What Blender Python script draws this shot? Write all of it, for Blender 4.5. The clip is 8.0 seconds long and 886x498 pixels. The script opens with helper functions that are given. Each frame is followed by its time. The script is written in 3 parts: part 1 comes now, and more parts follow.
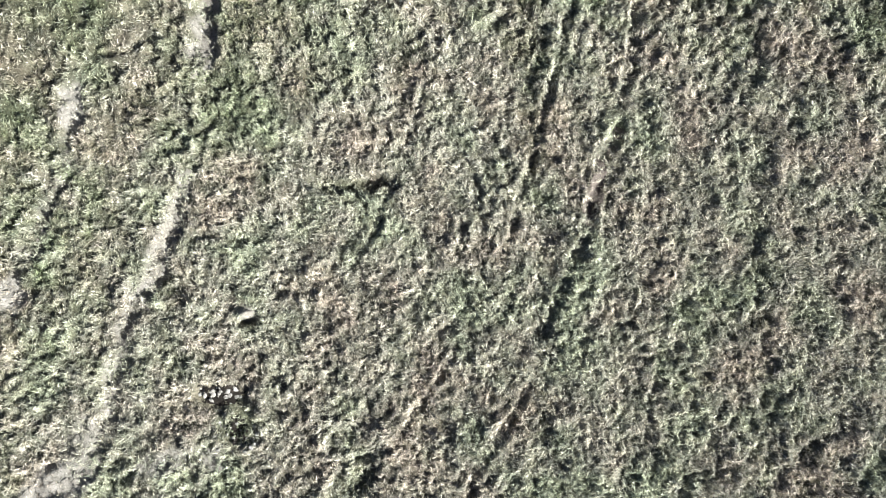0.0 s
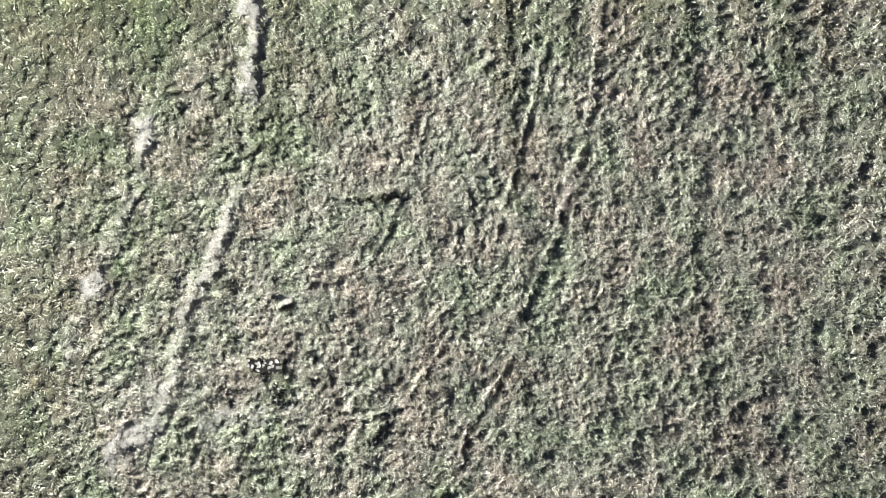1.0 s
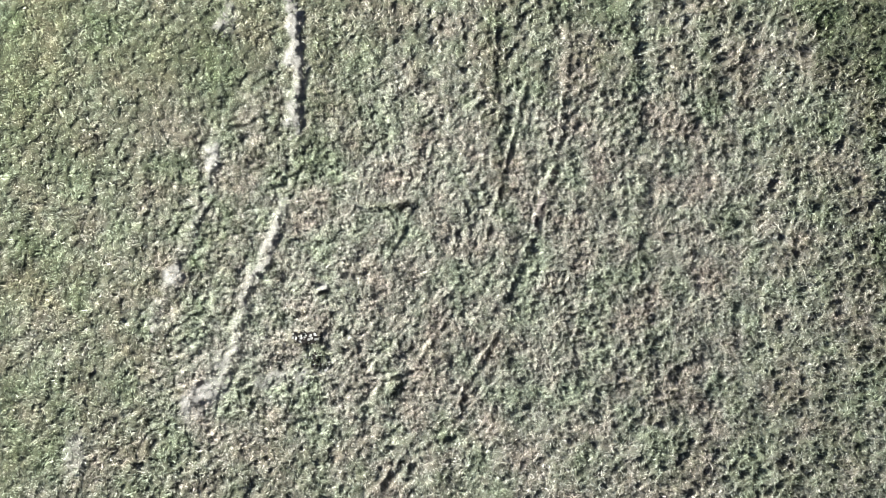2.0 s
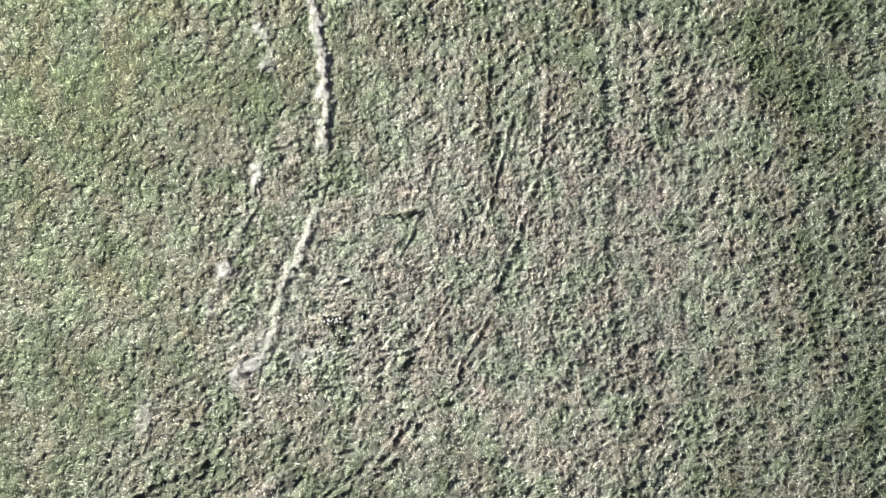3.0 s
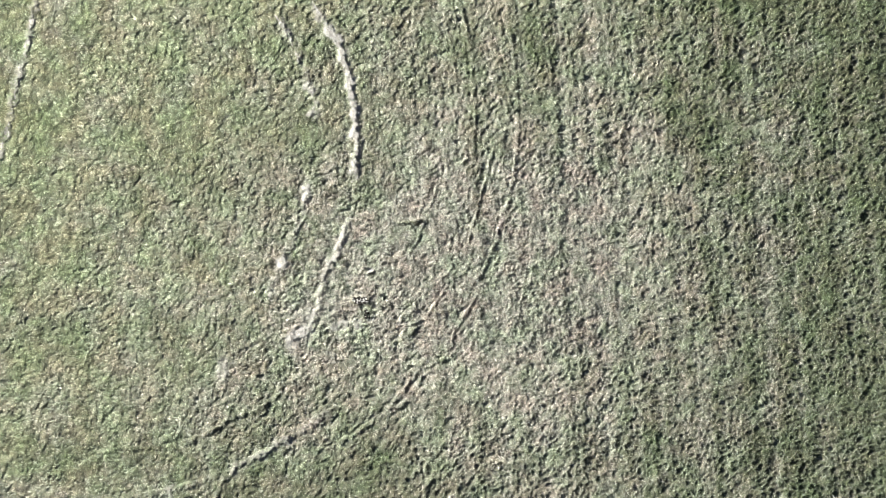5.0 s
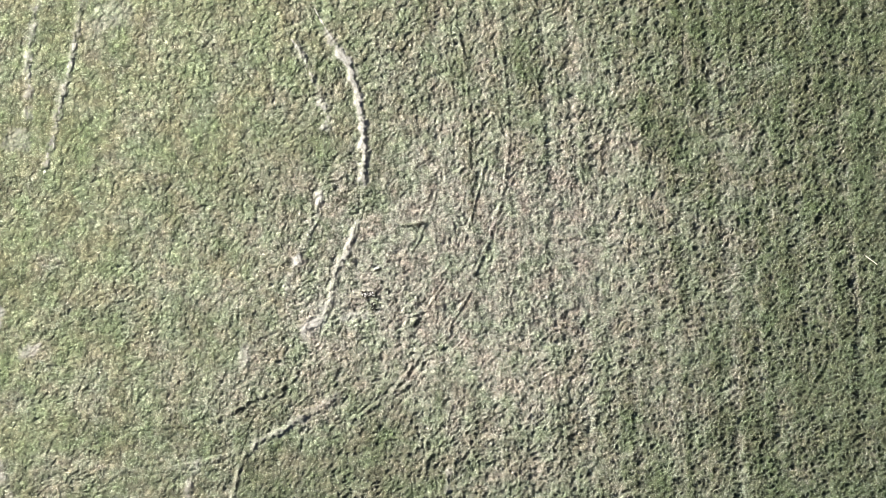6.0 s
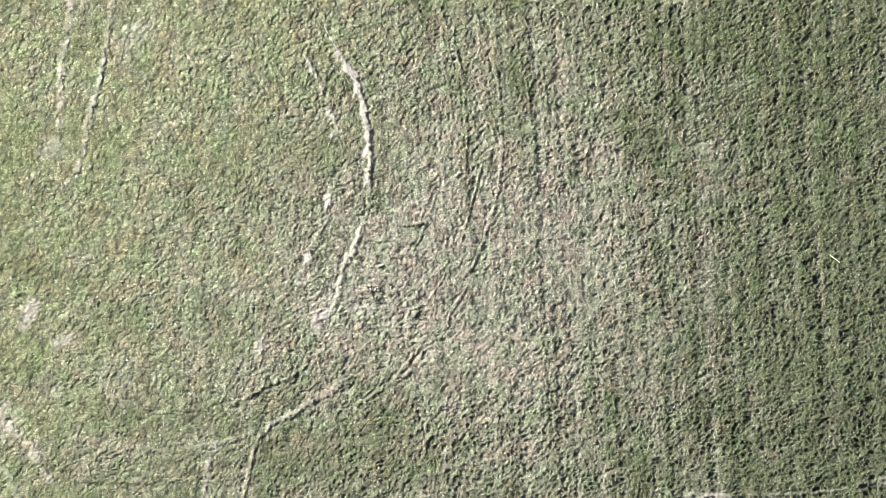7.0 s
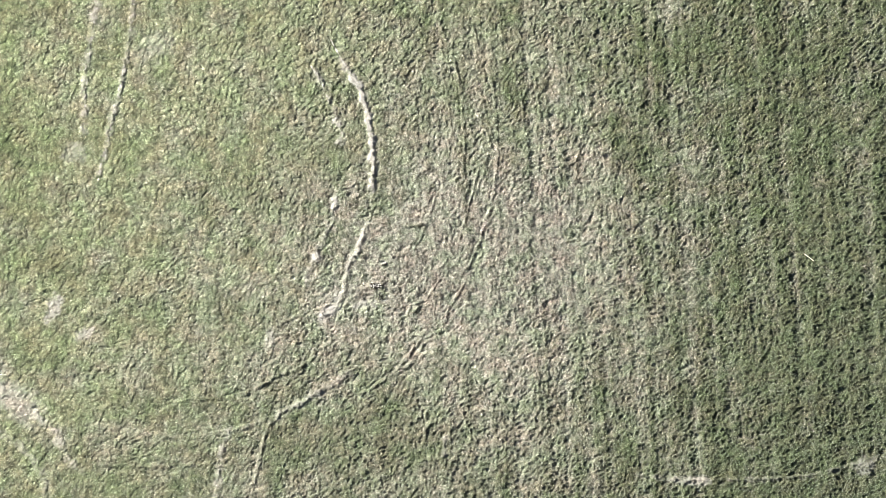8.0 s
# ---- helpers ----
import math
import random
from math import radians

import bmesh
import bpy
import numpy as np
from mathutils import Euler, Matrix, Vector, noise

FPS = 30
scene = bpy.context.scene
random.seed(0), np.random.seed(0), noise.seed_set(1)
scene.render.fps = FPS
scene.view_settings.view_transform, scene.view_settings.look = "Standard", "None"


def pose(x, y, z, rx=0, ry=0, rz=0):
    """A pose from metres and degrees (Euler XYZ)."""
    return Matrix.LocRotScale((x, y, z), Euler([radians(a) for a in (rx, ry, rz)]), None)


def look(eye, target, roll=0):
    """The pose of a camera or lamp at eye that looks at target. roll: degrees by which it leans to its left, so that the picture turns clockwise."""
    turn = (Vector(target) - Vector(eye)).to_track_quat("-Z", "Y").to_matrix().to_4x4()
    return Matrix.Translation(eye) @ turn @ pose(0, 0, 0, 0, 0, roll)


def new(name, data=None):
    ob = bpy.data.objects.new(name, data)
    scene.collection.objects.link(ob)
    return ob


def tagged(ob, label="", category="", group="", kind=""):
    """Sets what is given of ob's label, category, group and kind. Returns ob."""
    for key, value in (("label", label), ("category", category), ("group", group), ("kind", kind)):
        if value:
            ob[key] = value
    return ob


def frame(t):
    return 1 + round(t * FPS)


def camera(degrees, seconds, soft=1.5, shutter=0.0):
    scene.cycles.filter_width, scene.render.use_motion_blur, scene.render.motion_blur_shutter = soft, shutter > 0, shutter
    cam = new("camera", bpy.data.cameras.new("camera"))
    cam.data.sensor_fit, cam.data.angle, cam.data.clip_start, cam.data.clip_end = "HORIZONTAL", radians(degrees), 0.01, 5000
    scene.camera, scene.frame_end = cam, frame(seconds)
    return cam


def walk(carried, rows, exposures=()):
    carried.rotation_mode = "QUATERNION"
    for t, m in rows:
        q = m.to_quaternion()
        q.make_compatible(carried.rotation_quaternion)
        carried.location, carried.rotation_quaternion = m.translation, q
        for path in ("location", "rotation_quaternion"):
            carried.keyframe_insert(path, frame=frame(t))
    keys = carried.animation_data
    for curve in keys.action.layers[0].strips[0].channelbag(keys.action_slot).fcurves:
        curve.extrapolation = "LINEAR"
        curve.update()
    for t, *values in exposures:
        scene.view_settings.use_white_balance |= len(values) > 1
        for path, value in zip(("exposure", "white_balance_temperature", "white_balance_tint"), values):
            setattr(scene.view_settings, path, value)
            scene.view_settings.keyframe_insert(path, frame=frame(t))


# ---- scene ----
cam = camera(70.0, 8.0, soft=0.65)
# A drone that climbs straight up and keeps looking straight down: seconds, x, y, height, turn.
CLIMB = [
    (0.0, -0.102, 0.172, 6.675, -0.42), (0.5, -0.107, 0.175, 7.157, -0.43), (1.0, -0.108, 0.165, 8.319, -0.46),
    (1.5, -0.110, 0.140, 9.479, -0.54), (1.7, -0.118, 0.127, 9.958, -0.55), (2.8, -0.163, 0.123, 12.641, -0.39),
    (3.5, -0.170, 0.123, 14.339, -0.31), (4.0, -0.162, 0.114, 15.605, -0.24), (4.5, -0.149, 0.107, 16.772, -0.18),
    (6.0, -0.083, 0.077, 20.065, -0.14), (6.5, -0.061, 0.054, 20.959, -0.09), (7.0, -0.042, 0.031, 21.878, -0.05),
    (7.5, -0.026, 0.010, 22.689, -0.03), (8.0, 0.0, 0.0, 23.326, 0.0),
]
walk(cam, [(t, pose(x, y, z, 0, 0, turn)) for t, x, y, z, turn in CLIMB],
     exposures=[(0.0, 1.64, 6250, 7), (1.5, 1.7, 6080, 6), (4.5, 1.87, 6130, 7), (6.0, 1.97, 6380, 8), (8.0, 2.02, 6400, 8)])

# ---- light: a clear morning, the sun from the lower right of the picture ----
SUN_HEIGHT, SUN_WAY = radians(31), radians(-30)
to_sun = Vector((math.cos(SUN_HEIGHT) * math.cos(SUN_WAY), math.cos(SUN_HEIGHT) * math.sin(SUN_WAY), math.sin(SUN_HEIGHT)))
world = bpy.data.worlds.new("sky")
scene.world = world
world.use_nodes = True
sky = world.node_tree.nodes.new("ShaderNodeTexSky")
sky.sky_type, sky.sun_disc = "NISHITA", False
sky.dust_density, sky.air_density = 1.0, 0.25
sky.sun_elevation, sky.sun_rotation = SUN_HEIGHT, math.pi / 2 - SUN_WAY
world.node_tree.links.new(sky.outputs[0], world.node_tree.nodes["Background"].inputs[0])
world.node_tree.nodes["Background"].inputs[1].default_value = 0.05
sun = new("sun", bpy.data.lights.new("sun", "SUN"))
sun.data.energy, sun.data.angle, sun.data.color = 5.0, radians(0.53), (1.0, 0.968, 0.92)
sun.matrix_world = look(to_sun * 40, (0, 0, 0))


# ---- materials ----
def blank(name):
    """A material with its nodes, its links and its surface shader."""
    mat = bpy.data.materials.new(name)
    mat.use_nodes = True
    return mat, mat.node_tree.nodes, mat.node_tree.links, mat.node_tree.nodes["Principled BSDF"]


def noise_at(nodes, links, scale, detail=4.0, rough=0.6, stretch=(1, 1, 1)):
    """Noise in world metres, as a value."""
    at = nodes.new("ShaderNodeNewGeometry")
    size = nodes.new("ShaderNodeVectorMath")
    size.operation = "MULTIPLY"
    size.inputs[1].default_value = stretch
    tex = nodes.new("ShaderNodeTexNoise")
    tex.inputs["Scale"].default_value, tex.inputs["Detail"].default_value, tex.inputs["Roughness"].default_value = scale, detail, rough
    links.new(at.outputs["Position"], size.inputs[0])
    links.new(size.outputs[0], tex.inputs["Vector"])
    return tex.outputs["Fac"]


def ramp(nodes, links, value, stops):
    r = nodes.new("ShaderNodeValToRGB")
    for i, (p, c) in enumerate(stops):
        e = r.color_ramp.elements[i] if i < 2 else r.color_ramp.elements.new(p)
        e.position, e.color = p, (*c, 1)
    links.new(value, r.inputs[0])
    return r.outputs[0]


def mixed(nodes, links, fac, a, b, how="MIX"):
    m = nodes.new("ShaderNodeMix")
    m.data_type, m.blend_type = "RGBA", how
    for socket, value in ((m.inputs[0], fac), (m.inputs[6], a), (m.inputs[7], b)):
        if isinstance(value, (float, int)):
            socket.default_value = value
        elif isinstance(value, tuple):
            socket.default_value = (*value, 1)
        else:
            links.new(value, socket)
    return m.outputs[2]


def attribute(nodes, name):
    a = nodes.new("ShaderNodeAttribute")
    a.attribute_name = name
    return a.outputs["Fac"]


def bump(nodes, links, shader, height, strength, distance):
    b = nodes.new("ShaderNodeBump")
    b.inputs["Strength"].default_value, b.inputs["Distance"].default_value = strength, distance
    links.new(height, b.inputs["Height"])
    links.new(b.outputs[0], shader.inputs["Normal"])


def soil_material(name, dark, middle, pale):
    mat, nodes, links, shader = blank(name)
    colour = ramp(nodes, links, noise_at(nodes, links, 7.0, 6.0, 0.65), [(0.3, dark), (0.52, middle), (0.72, pale)])
    speck = ramp(nodes, links, noise_at(nodes, links, 90.0, 2.0), [(0.36, (0.55, 0.52, 0.48)), (0.55, (1.0, 1.0, 1.0))])
    links.new(mixed(nodes, links, 0.8, colour, speck, "MULTIPLY"), shader.inputs["Base Color"])
    shader.inputs["Roughness"].default_value = 0.95
    shader.inputs["Specular IOR Level"].default_value = 0.2
    bump(nodes, links, shader, noise_at(nodes, links, 45.0, 5.0, 0.7), 0.9, 0.02)
    return mat


SOIL = soil_material("pale_dry_soil", (0.19, 0.176, 0.15), (0.295, 0.279, 0.247), (0.41, 0.392, 0.356))
EARTH = soil_material("brown_crumbly_earth", (0.08, 0.068, 0.06), (0.15, 0.128, 0.112), (0.24, 0.21, 0.185))
FLINT = soil_material("grey_white_stone", (0.2, 0.195, 0.18), (0.34, 0.333, 0.31), (0.52, 0.51, 0.48))
# soil taken down to near black: the shade of the hollows in its colour
SHADED_SOIL = soil_material("shade_darkened_soil", (0.011, 0.0095, 0.008), (0.02, 0.017, 0.014), (0.04, 0.034, 0.028))
STRAW = soil_material("bleached_straw", (0.5, 0.45, 0.34), (0.62, 0.57, 0.45), (0.72, 0.68, 0.56))


def meadow_colour(nodes, links, own):
    """Short grass from fresh to bleached; own runs from the darkest blade (0) to the palest (1)."""
    fresh = ramp(nodes, links, own, [(0.0, (0.042, 0.055, 0.024)), (0.5, (0.082, 0.099, 0.046)), (1.0, (0.165, 0.184, 0.1))])
    straw = ramp(nodes, links, own, [(0.0, (0.138, 0.134, 0.109)), (0.5, (0.303, 0.293, 0.238)), (1.0, (0.515, 0.497, 0.418))])
    young = ramp(nodes, links, own, [(0.0, (0.14, 0.156, 0.082)), (0.5, (0.225, 0.242, 0.135)), (1.0, (0.31, 0.325, 0.2))])
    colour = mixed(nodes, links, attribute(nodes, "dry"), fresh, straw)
    colour = mixed(nodes, links, attribute(nodes, "young"), colour, young)
    hue = ramp(nodes, links, noise_at(nodes, links, 1.1, 3.0, 0.6), [(0.36, (1.07, 0.97, 0.98)), (0.5, (1.0, 1.0, 1.0)), (0.64, (0.94, 1.04, 0.93))])
    colour = mixed(nodes, links, 1.0, colour, hue, "MULTIPLY")
    # random tone of the tufts; on blades also the painted shade between clumps
    tuft_tone_shade = ramp(nodes, links, attribute(nodes, "tuft_tone_shade"), [(0.0, (0.5, 0.53, 0.5)), (0.5, (1.04, 1.04, 1.04)), (1.0, (1.48, 1.46, 1.42))])
    return mixed(nodes, links, 1.0, colour, tuft_tone_shade, "MULTIPLY")


def thatch_material():
    """The ground between the blades: a mat of short stems and dead leaves, dimmed to paint in the gaps' shade, with
    pale soil where it is worn bare.
    """
    mat, nodes, links, shader = blank("matted_thatch")
    fine = ramp(nodes, links, noise_at(nodes, links, 48.0, 4.0, 0.75), [(0.32, (0.0, 0.0, 0.0)), (0.68, (1.0, 1.0, 1.0))])
    # the blades' own colour halved, so shade between them is in the colour
    shaded_mat = mixed(nodes, links, 1.0, meadow_colour(nodes, links, fine), (0.5, 0.49, 0.447), "MULTIPLY")
    soil = ramp(nodes, links, noise_at(nodes, links, 22.0, 6.0, 0.7),
                [(0.3, (0.19, 0.176, 0.15)), (0.5, (0.295, 0.279, 0.247)), (0.7, (0.41, 0.392, 0.356))])
    links.new(mixed(nodes, links, attribute(nodes, "bare"), shaded_mat, soil), shader.inputs["Base Color"])
    shader.inputs["Roughness"].default_value = 0.9
    shader.inputs["Specular IOR Level"].default_value = 0.25
    bump(nodes, links, shader, noise_at(nodes, links, 26.0, 5.0, 0.7), 1.0, 0.05)
    return mat


def blade_material():
    """Blades of grass and leaves of clover, each of its own tone."""
    mat, nodes, links, shader = blank("meadow_blades")
    about = nodes.new("ShaderNodeMath")
    about.operation = "SUBTRACT"
    about.inputs[1].default_value = 0.5
    links.new(nodes.new("ShaderNodeNewGeometry").outputs["Random Per Island"], about.inputs[0])
    spread = nodes.new("ShaderNodeMath")
    spread.operation = "MULTIPLY_ADD"
    spread.inputs[2].default_value = 0.45
    links.new(about.outputs[0], spread.inputs[0])
    links.new(attribute(nodes, "spread"), spread.inputs[1])
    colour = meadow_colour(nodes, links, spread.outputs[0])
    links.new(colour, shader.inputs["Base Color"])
    shader.inputs["Roughness"].default_value = 0.55
    shader.inputs["Specular IOR Level"].default_value = 0.3
    thin = nodes.new("ShaderNodeBsdfTranslucent")
    links.new(colour, thin.inputs["Color"])
    both = nodes.new("ShaderNodeMixShader")
    both.inputs[0].default_value = 0.1
    links.new(shader.outputs[0], both.inputs[1])
    links.new(thin.outputs[0], both.inputs[2])
    links.new(both.outputs[0], nodes["Material Output"].inputs["Surface"])
    return mat


THATCH, BLADES = thatch_material(), blade_material()

# ---- the lie of the land, as height and wear on a fine raster ----
STEP, X0, Y0, NX, NY = 0.02, -18.4, -11.0, 1841, 1101
gx, gy = np.meshgrid(X0 + STEP * np.arange(NX), Y0 + STEP * np.arange(NY))


def lattice(x, y, seed):
    """Smooth gradient noise, about -0.7 to 0.7, with cells of one metre."""
    rng = np.random.RandomState(seed)
    turn = rng.rand(256) * 2 * np.pi
    table = rng.permutation(256)
    xi, yi = np.floor(x).astype(int), np.floor(y).astype(int)
    xf, yf = x - xi, y - yi
    u, v = xf * xf * xf * (xf * (xf * 6 - 15) + 10), yf * yf * yf * (yf * (yf * 6 - 15) + 10)

    def corner(dx, dy):
        a = turn[table[(table[(xi + dx) & 255] + yi + dy) & 255]]
        return np.cos(a) * (xf - dx) + np.sin(a) * (yf - dy)

    low = corner(0, 0) * (1 - u) + corner(1, 0) * u
    high = corner(0, 1) * (1 - u) + corner(1, 1) * u
    return low * (1 - v) + high * v


def layered(x, y, size, seed, octaves=4, gain=0.5):
    total, weight = 0, 1.0
    for i in range(octaves):
        total = total + weight * lattice(x / size * 2 ** i + 7.3 * i, y / size * 2 ** i - 3.1 * i, seed + i)
        weight *= gain
    return total


def ease(a, b, v):
    k = np.clip((v - a) / (b - a), 0, 1)
    return k * k * (3 - 2 * k)


ragged = layered(gx, gy, 0.35, 11, 4, 0.6)
rough = layered(gx, gy, 2.6, 21, 3)
height = 0.05 * layered(gx, gy, 4.0, 31, 2) + 0.055 * lattice(gx / 0.42, gy / 0.42, 41)
to_light, off_light = 0.87 * gx - 0.5 * gy + 0.05 * ragged, 0.5 * gx + 0.87 * gy + 0.05 * ragged
# trodden turf in rounded tufts about the turning place, and the rougher, even sward beyond it
patchy = np.clip(0.9 + 1.0 * layered(gx, gy, 0.55, 48, 2), 0.35, 1.5)
broad, middling = lattice(to_light / 0.34, off_light / 0.5, 42), lattice(to_light / 0.16, off_light / 0.23, 43)
small, least = lattice(to_light / 0.088 + 0.5 * ragged, off_light / 0.12, 45), lattice(gx / 0.052, gy / 0.058, 44)
tufts = 0.022 * broad + 0.03 * middling + 0.066 * patchy * small + 0.026 * least
tufts = np.where(tufts < 0, 0.6 * tufts, 1.2 * tufts)
sward = 0.025 * broad + 0.046 * middling + 0.068 * small + 0.034 * least
sward = np.where(sward < 0, 0.75 * sward, 1.15 * sward)
beyond = ease(2.6, 5.2, np.hypot(gx, 1.6 * gy) + 1.5 * rough)
hummock = tufts * (1 - beyond) + sward * beyond
churned = np.exp(-((gx + 0.9) / 3.4) ** 2 - ((gy + 0.7) / 2.3) ** 2)
height += churned * (0.032 * lattice(to_light / 0.2, off_light / 0.36, 46) + 0.035 * lattice(gx / 0.45, gy / 0.45, 47))
height += hummock * (1.02 + 0.35 * rough - 0.06 * ease(3, 12, gx) - 0.28 * ease(-3, -10, gx) - 0.14 * (1 - beyond))
bare = np.zeros_like(gx)
dry = 0.4 + 0.34 * layered(gx, gy, 1.6, 51, 4, 0.6) + 0.2 * rough
lush = np.ones_like(gx)
young = 0.55 * ease(-1.5, -13.0, gx - 0.5 * gy + 4 * rough) * np.clip(0.75 + 1.2 * layered(gx, gy, 1.3, 55, 3), 0, 1)


def smooth_line(points, spacing=0.05):
    """A rounded line through a few points, as evenly spaced places."""
    p = np.array(points, float)
    p = np.vstack([2 * p[0] - p[1], p, 2 * p[-1] - p[-2]])
    out = []
    for i in range(1, len(p) - 2):
        n = max(2, int(np.hypot(*(p[i + 1] - p[i])) / spacing))
        for s in np.arange(n) / n:
            a, b, c, d = p[i - 1:i + 3]
            out.append(0.5 * (2 * b + (c - a) * s + (2 * a - 5 * b + 4 * c - d) * s * s + (3 * b - a - 3 * c + d) * s ** 3))
    out.append(p[-2])
    return np.array(out)


def press_rut(points, half=0.13, depth=0.07, worn=0.0, dead=0.3, rim=0.5, seed=1, level=0.35, hold=0.05, lead=0.06):
    """Presses a wheel's rut into the land: a hollow with low banks, worn bare or dead where the wheel went."""
    line = smooth_line(points)
    reach = half * 3 + 0.1
    i0, i1 = [int(np.clip(v, 0, NX)) for v in ((line[:, 0].min() - reach - X0) / STEP, (line[:, 0].max() + reach - X0) / STEP + 1)]
    j0, j1 = [int(np.clip(v, 0, NY)) for v in ((line[:, 1].min() - reach - Y0) / STEP, (line[:, 1].max() + reach - Y0) / STEP + 1)]
    wx, wy = gx[j0:j1, i0:i1], gy[j0:j1, i0:i1]
    near, along = np.full(wx.shape, 9.0), np.zeros(wx.shape)
    for k, (px, py) in enumerate(line):
        d = np.hypot(wx - px, wy - py)
        closer = d < near
        near[closer], along[closer] = d[closer], k / max(1, len(line) - 1)
    near = near + 0.45 * half * ragged[j0:j1, i0:i1] / 0.5
    fade = ease(0, lead, along) * ease(0, 0.06, 1 - along) * np.clip(0.55 + 1.3 * lattice(wx / 0.4, wy / 0.4, 60 + seed) + 0.9 * lattice(wx / 0.13, wy / 0.13, 160 + seed), hold, 1.3)
    hollow = np.exp(-(np.maximum(near, 0) / half) ** 4)
    bank = np.exp(-((near - 1.45 * half) / (0.5 * half)) ** 2)
    part = (slice(j0, j1), slice(i0, i1))
    height[part] = height[part] * (1 - level * hollow * fade) + depth * fade * (rim * bank - hollow)
    bare[part] = np.maximum(bare[part], worn * ease(1.15 * half, 0.7 * half, near + 0.6 * half * ragged[j0:j1, i0:i1] / 0.5) * np.clip(fade * 1.3, 0, 1))
    dry[part] += dead * np.exp(-(np.maximum(near, 0) / (1.6 * half)) ** 2) * fade
    return line


def patch(x, y, rx, ry, turn=0, dead=0.0, worn=0.0, sink=0.0, thin=0.0, clear=0.0):
    """An uneven oval of dead, worn, sunken or thinner turf."""
    c, s = math.cos(radians(turn)), math.sin(radians(turn))
    u, v = ((gx - x) * c + (gy - y) * s) / rx, (-(gx - x) * s + (gy - y) * c) / ry
    d = np.sqrt(u * u + v * v) + 0.5 * ragged + (0.4 * rough if rx > 1.9 else 0)
    soft = np.exp(-1.1 * np.maximum(d, 0) ** 2)
    dry[:] += dead * soft
    bare[:] = np.maximum(bare, worn * ease(1.1, 0.7, d))
    height[:] -= sink * soft
    lush[:] *= (1 - thin * soft) * (1 - clear * ease(1.25, 0.8, d))


# broad changes of the turf: bleached tufts among green ones, greener and painted dimmer towards the east
# the eastern darkening also stands in for weaker light at the picture's right
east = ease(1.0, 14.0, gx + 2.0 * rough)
# bleaching follows the relief noise, painting lit tips and shaded dips as well
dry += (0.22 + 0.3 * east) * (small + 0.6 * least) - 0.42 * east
patch(1.4, 0.2, 7.0, 5.2, 20, dead=0.26)
patch(-1.0, -0.8, 3.4, 2.2, 35, dead=0.34)
patch(2.6, -3.6, 4.5, 3.6, 0, dead=0.16)
patch(4.6, 0.8, 4.0, 5.4, 0, dead=0.24)
patch(-0.8, -0.3, 4.6, 3.0, 0, dead=0.3)
patch(-3.3, -7.0, 2.5, 1.8, 10, dead=-0.08, thin=0.35)
patch(-1.8, -6.2, 1.9, 2.6, 0, dead=-0.12, thin=0.15)
patch(-4.4, 0.6, 1.3, 2.6, 0, dead=-0.2)
patch(-4.5, -1.4, 3.6, 1.8, 10, dead=0.16)
patch(10.0, 0.0, 2.2, 6.0, 5, dead=0.12)
patch(13.5, -6.5, 5.0, 4.5, 0, dead=-0.2)
patch(6.1, 4.6, 1.3, 1.0, 0, dead=-0.2)
patch(-4.3, 2.6, 1.3, 1.2, 0, dead=0.05, thin=0.65)
patch(-7.2, 2.0, 0.9, 0.7, 0, dead=-0.3, thin=0.3)
patch(-15.7, -5.6, 1.3, 0.7, -38, dead=0.6, worn=0.25)
patch(-13.0, -8.2, 3.0, 1.2, -10, dead=-0.1, thin=0.25)
patch(-16.0, 4.0, 2.4, 5.5, 0, dead=-0.3)
patch(0.1, 0.5, 0.35, 0.5, 0, dead=0.25)
patch(-2.0, 1.3, 0.8, 1.7, 0, dead=-0.2)
patch(0.85, 1.7, 0.35, 1.2, 8, dead=-0.3)
patch(2.8, -1.6, 0.7, 1.0, 0, dead=0.2)
patch(0.2, 1.4, 0.4, 1.9, -8, dead=0.3)
patch(-0.6, -1.7, 0.9, 0.5, 40, dead=-0.3)
# the tracks of a turning vehicle
OUTER = [(-4.15, 7.73), (-3.83, 7.15), (-3.54, 6.65), (-3.08, 5.92), (-2.86, 5.21), (-2.73, 4.7), (-2.63, 4.12), (-2.57, 3.48), (-2.55, 2.77), (-2.58, 2.35), (-2.66, 1.97)]
OUTER_END = [(-2.73, 1.02), (-2.82, 0.73), (-2.96, 0.38), (-3.14, -0.04), (-3.36, -0.42), (-3.48, -0.74), (-3.56, -1.13), (-3.66, -1.61), (-3.82, -2.02), (-4.12, -2.28), (-4.44, -2.4)]
INNER = [(-5.19, 7.21), (-4.83, 6.69), (-4.42, 6.02), (-4.1, 5.23), (-3.89, 4.66), (-3.81, 4.19), (-3.79, 3.74)]
INNER_END = [(-3.93, 1.8), (-3.99, 1.44), (-4.12, 0.99), (-4.36, 0.39), (-4.62, -0.25), (-4.86, -0.76), (-5.1, -1.25)]
FAR_EAST = [(-12.75, 9.5), (-12.9, 8.25), (-13.06, 7.31), (-13.17, 6.48), (-13.21, 5.75), (-13.23, 4.92), (-13.35, 4.08)]
FAR_WEST = [(-11.37, 9.5), (-11.48, 8.35), (-11.6, 7.42), (-11.79, 6.48), (-11.98, 5.65), (-12.17, 4.87), (-12.37, 4.04), (-12.58, 3.15), (-12.79, 2.42)]
press_rut(OUTER, 0.12, 0.05, worn=0.97, dead=0.3, seed=1, level=0.95, hold=0.85, lead=0.4)
press_rut([(-2.64, 1.92), (-2.59, 1.5), (-2.65, 1.15), (-2.73, 0.98)], 0.055, 0.045, dead=-0.1, seed=2, hold=0.3)
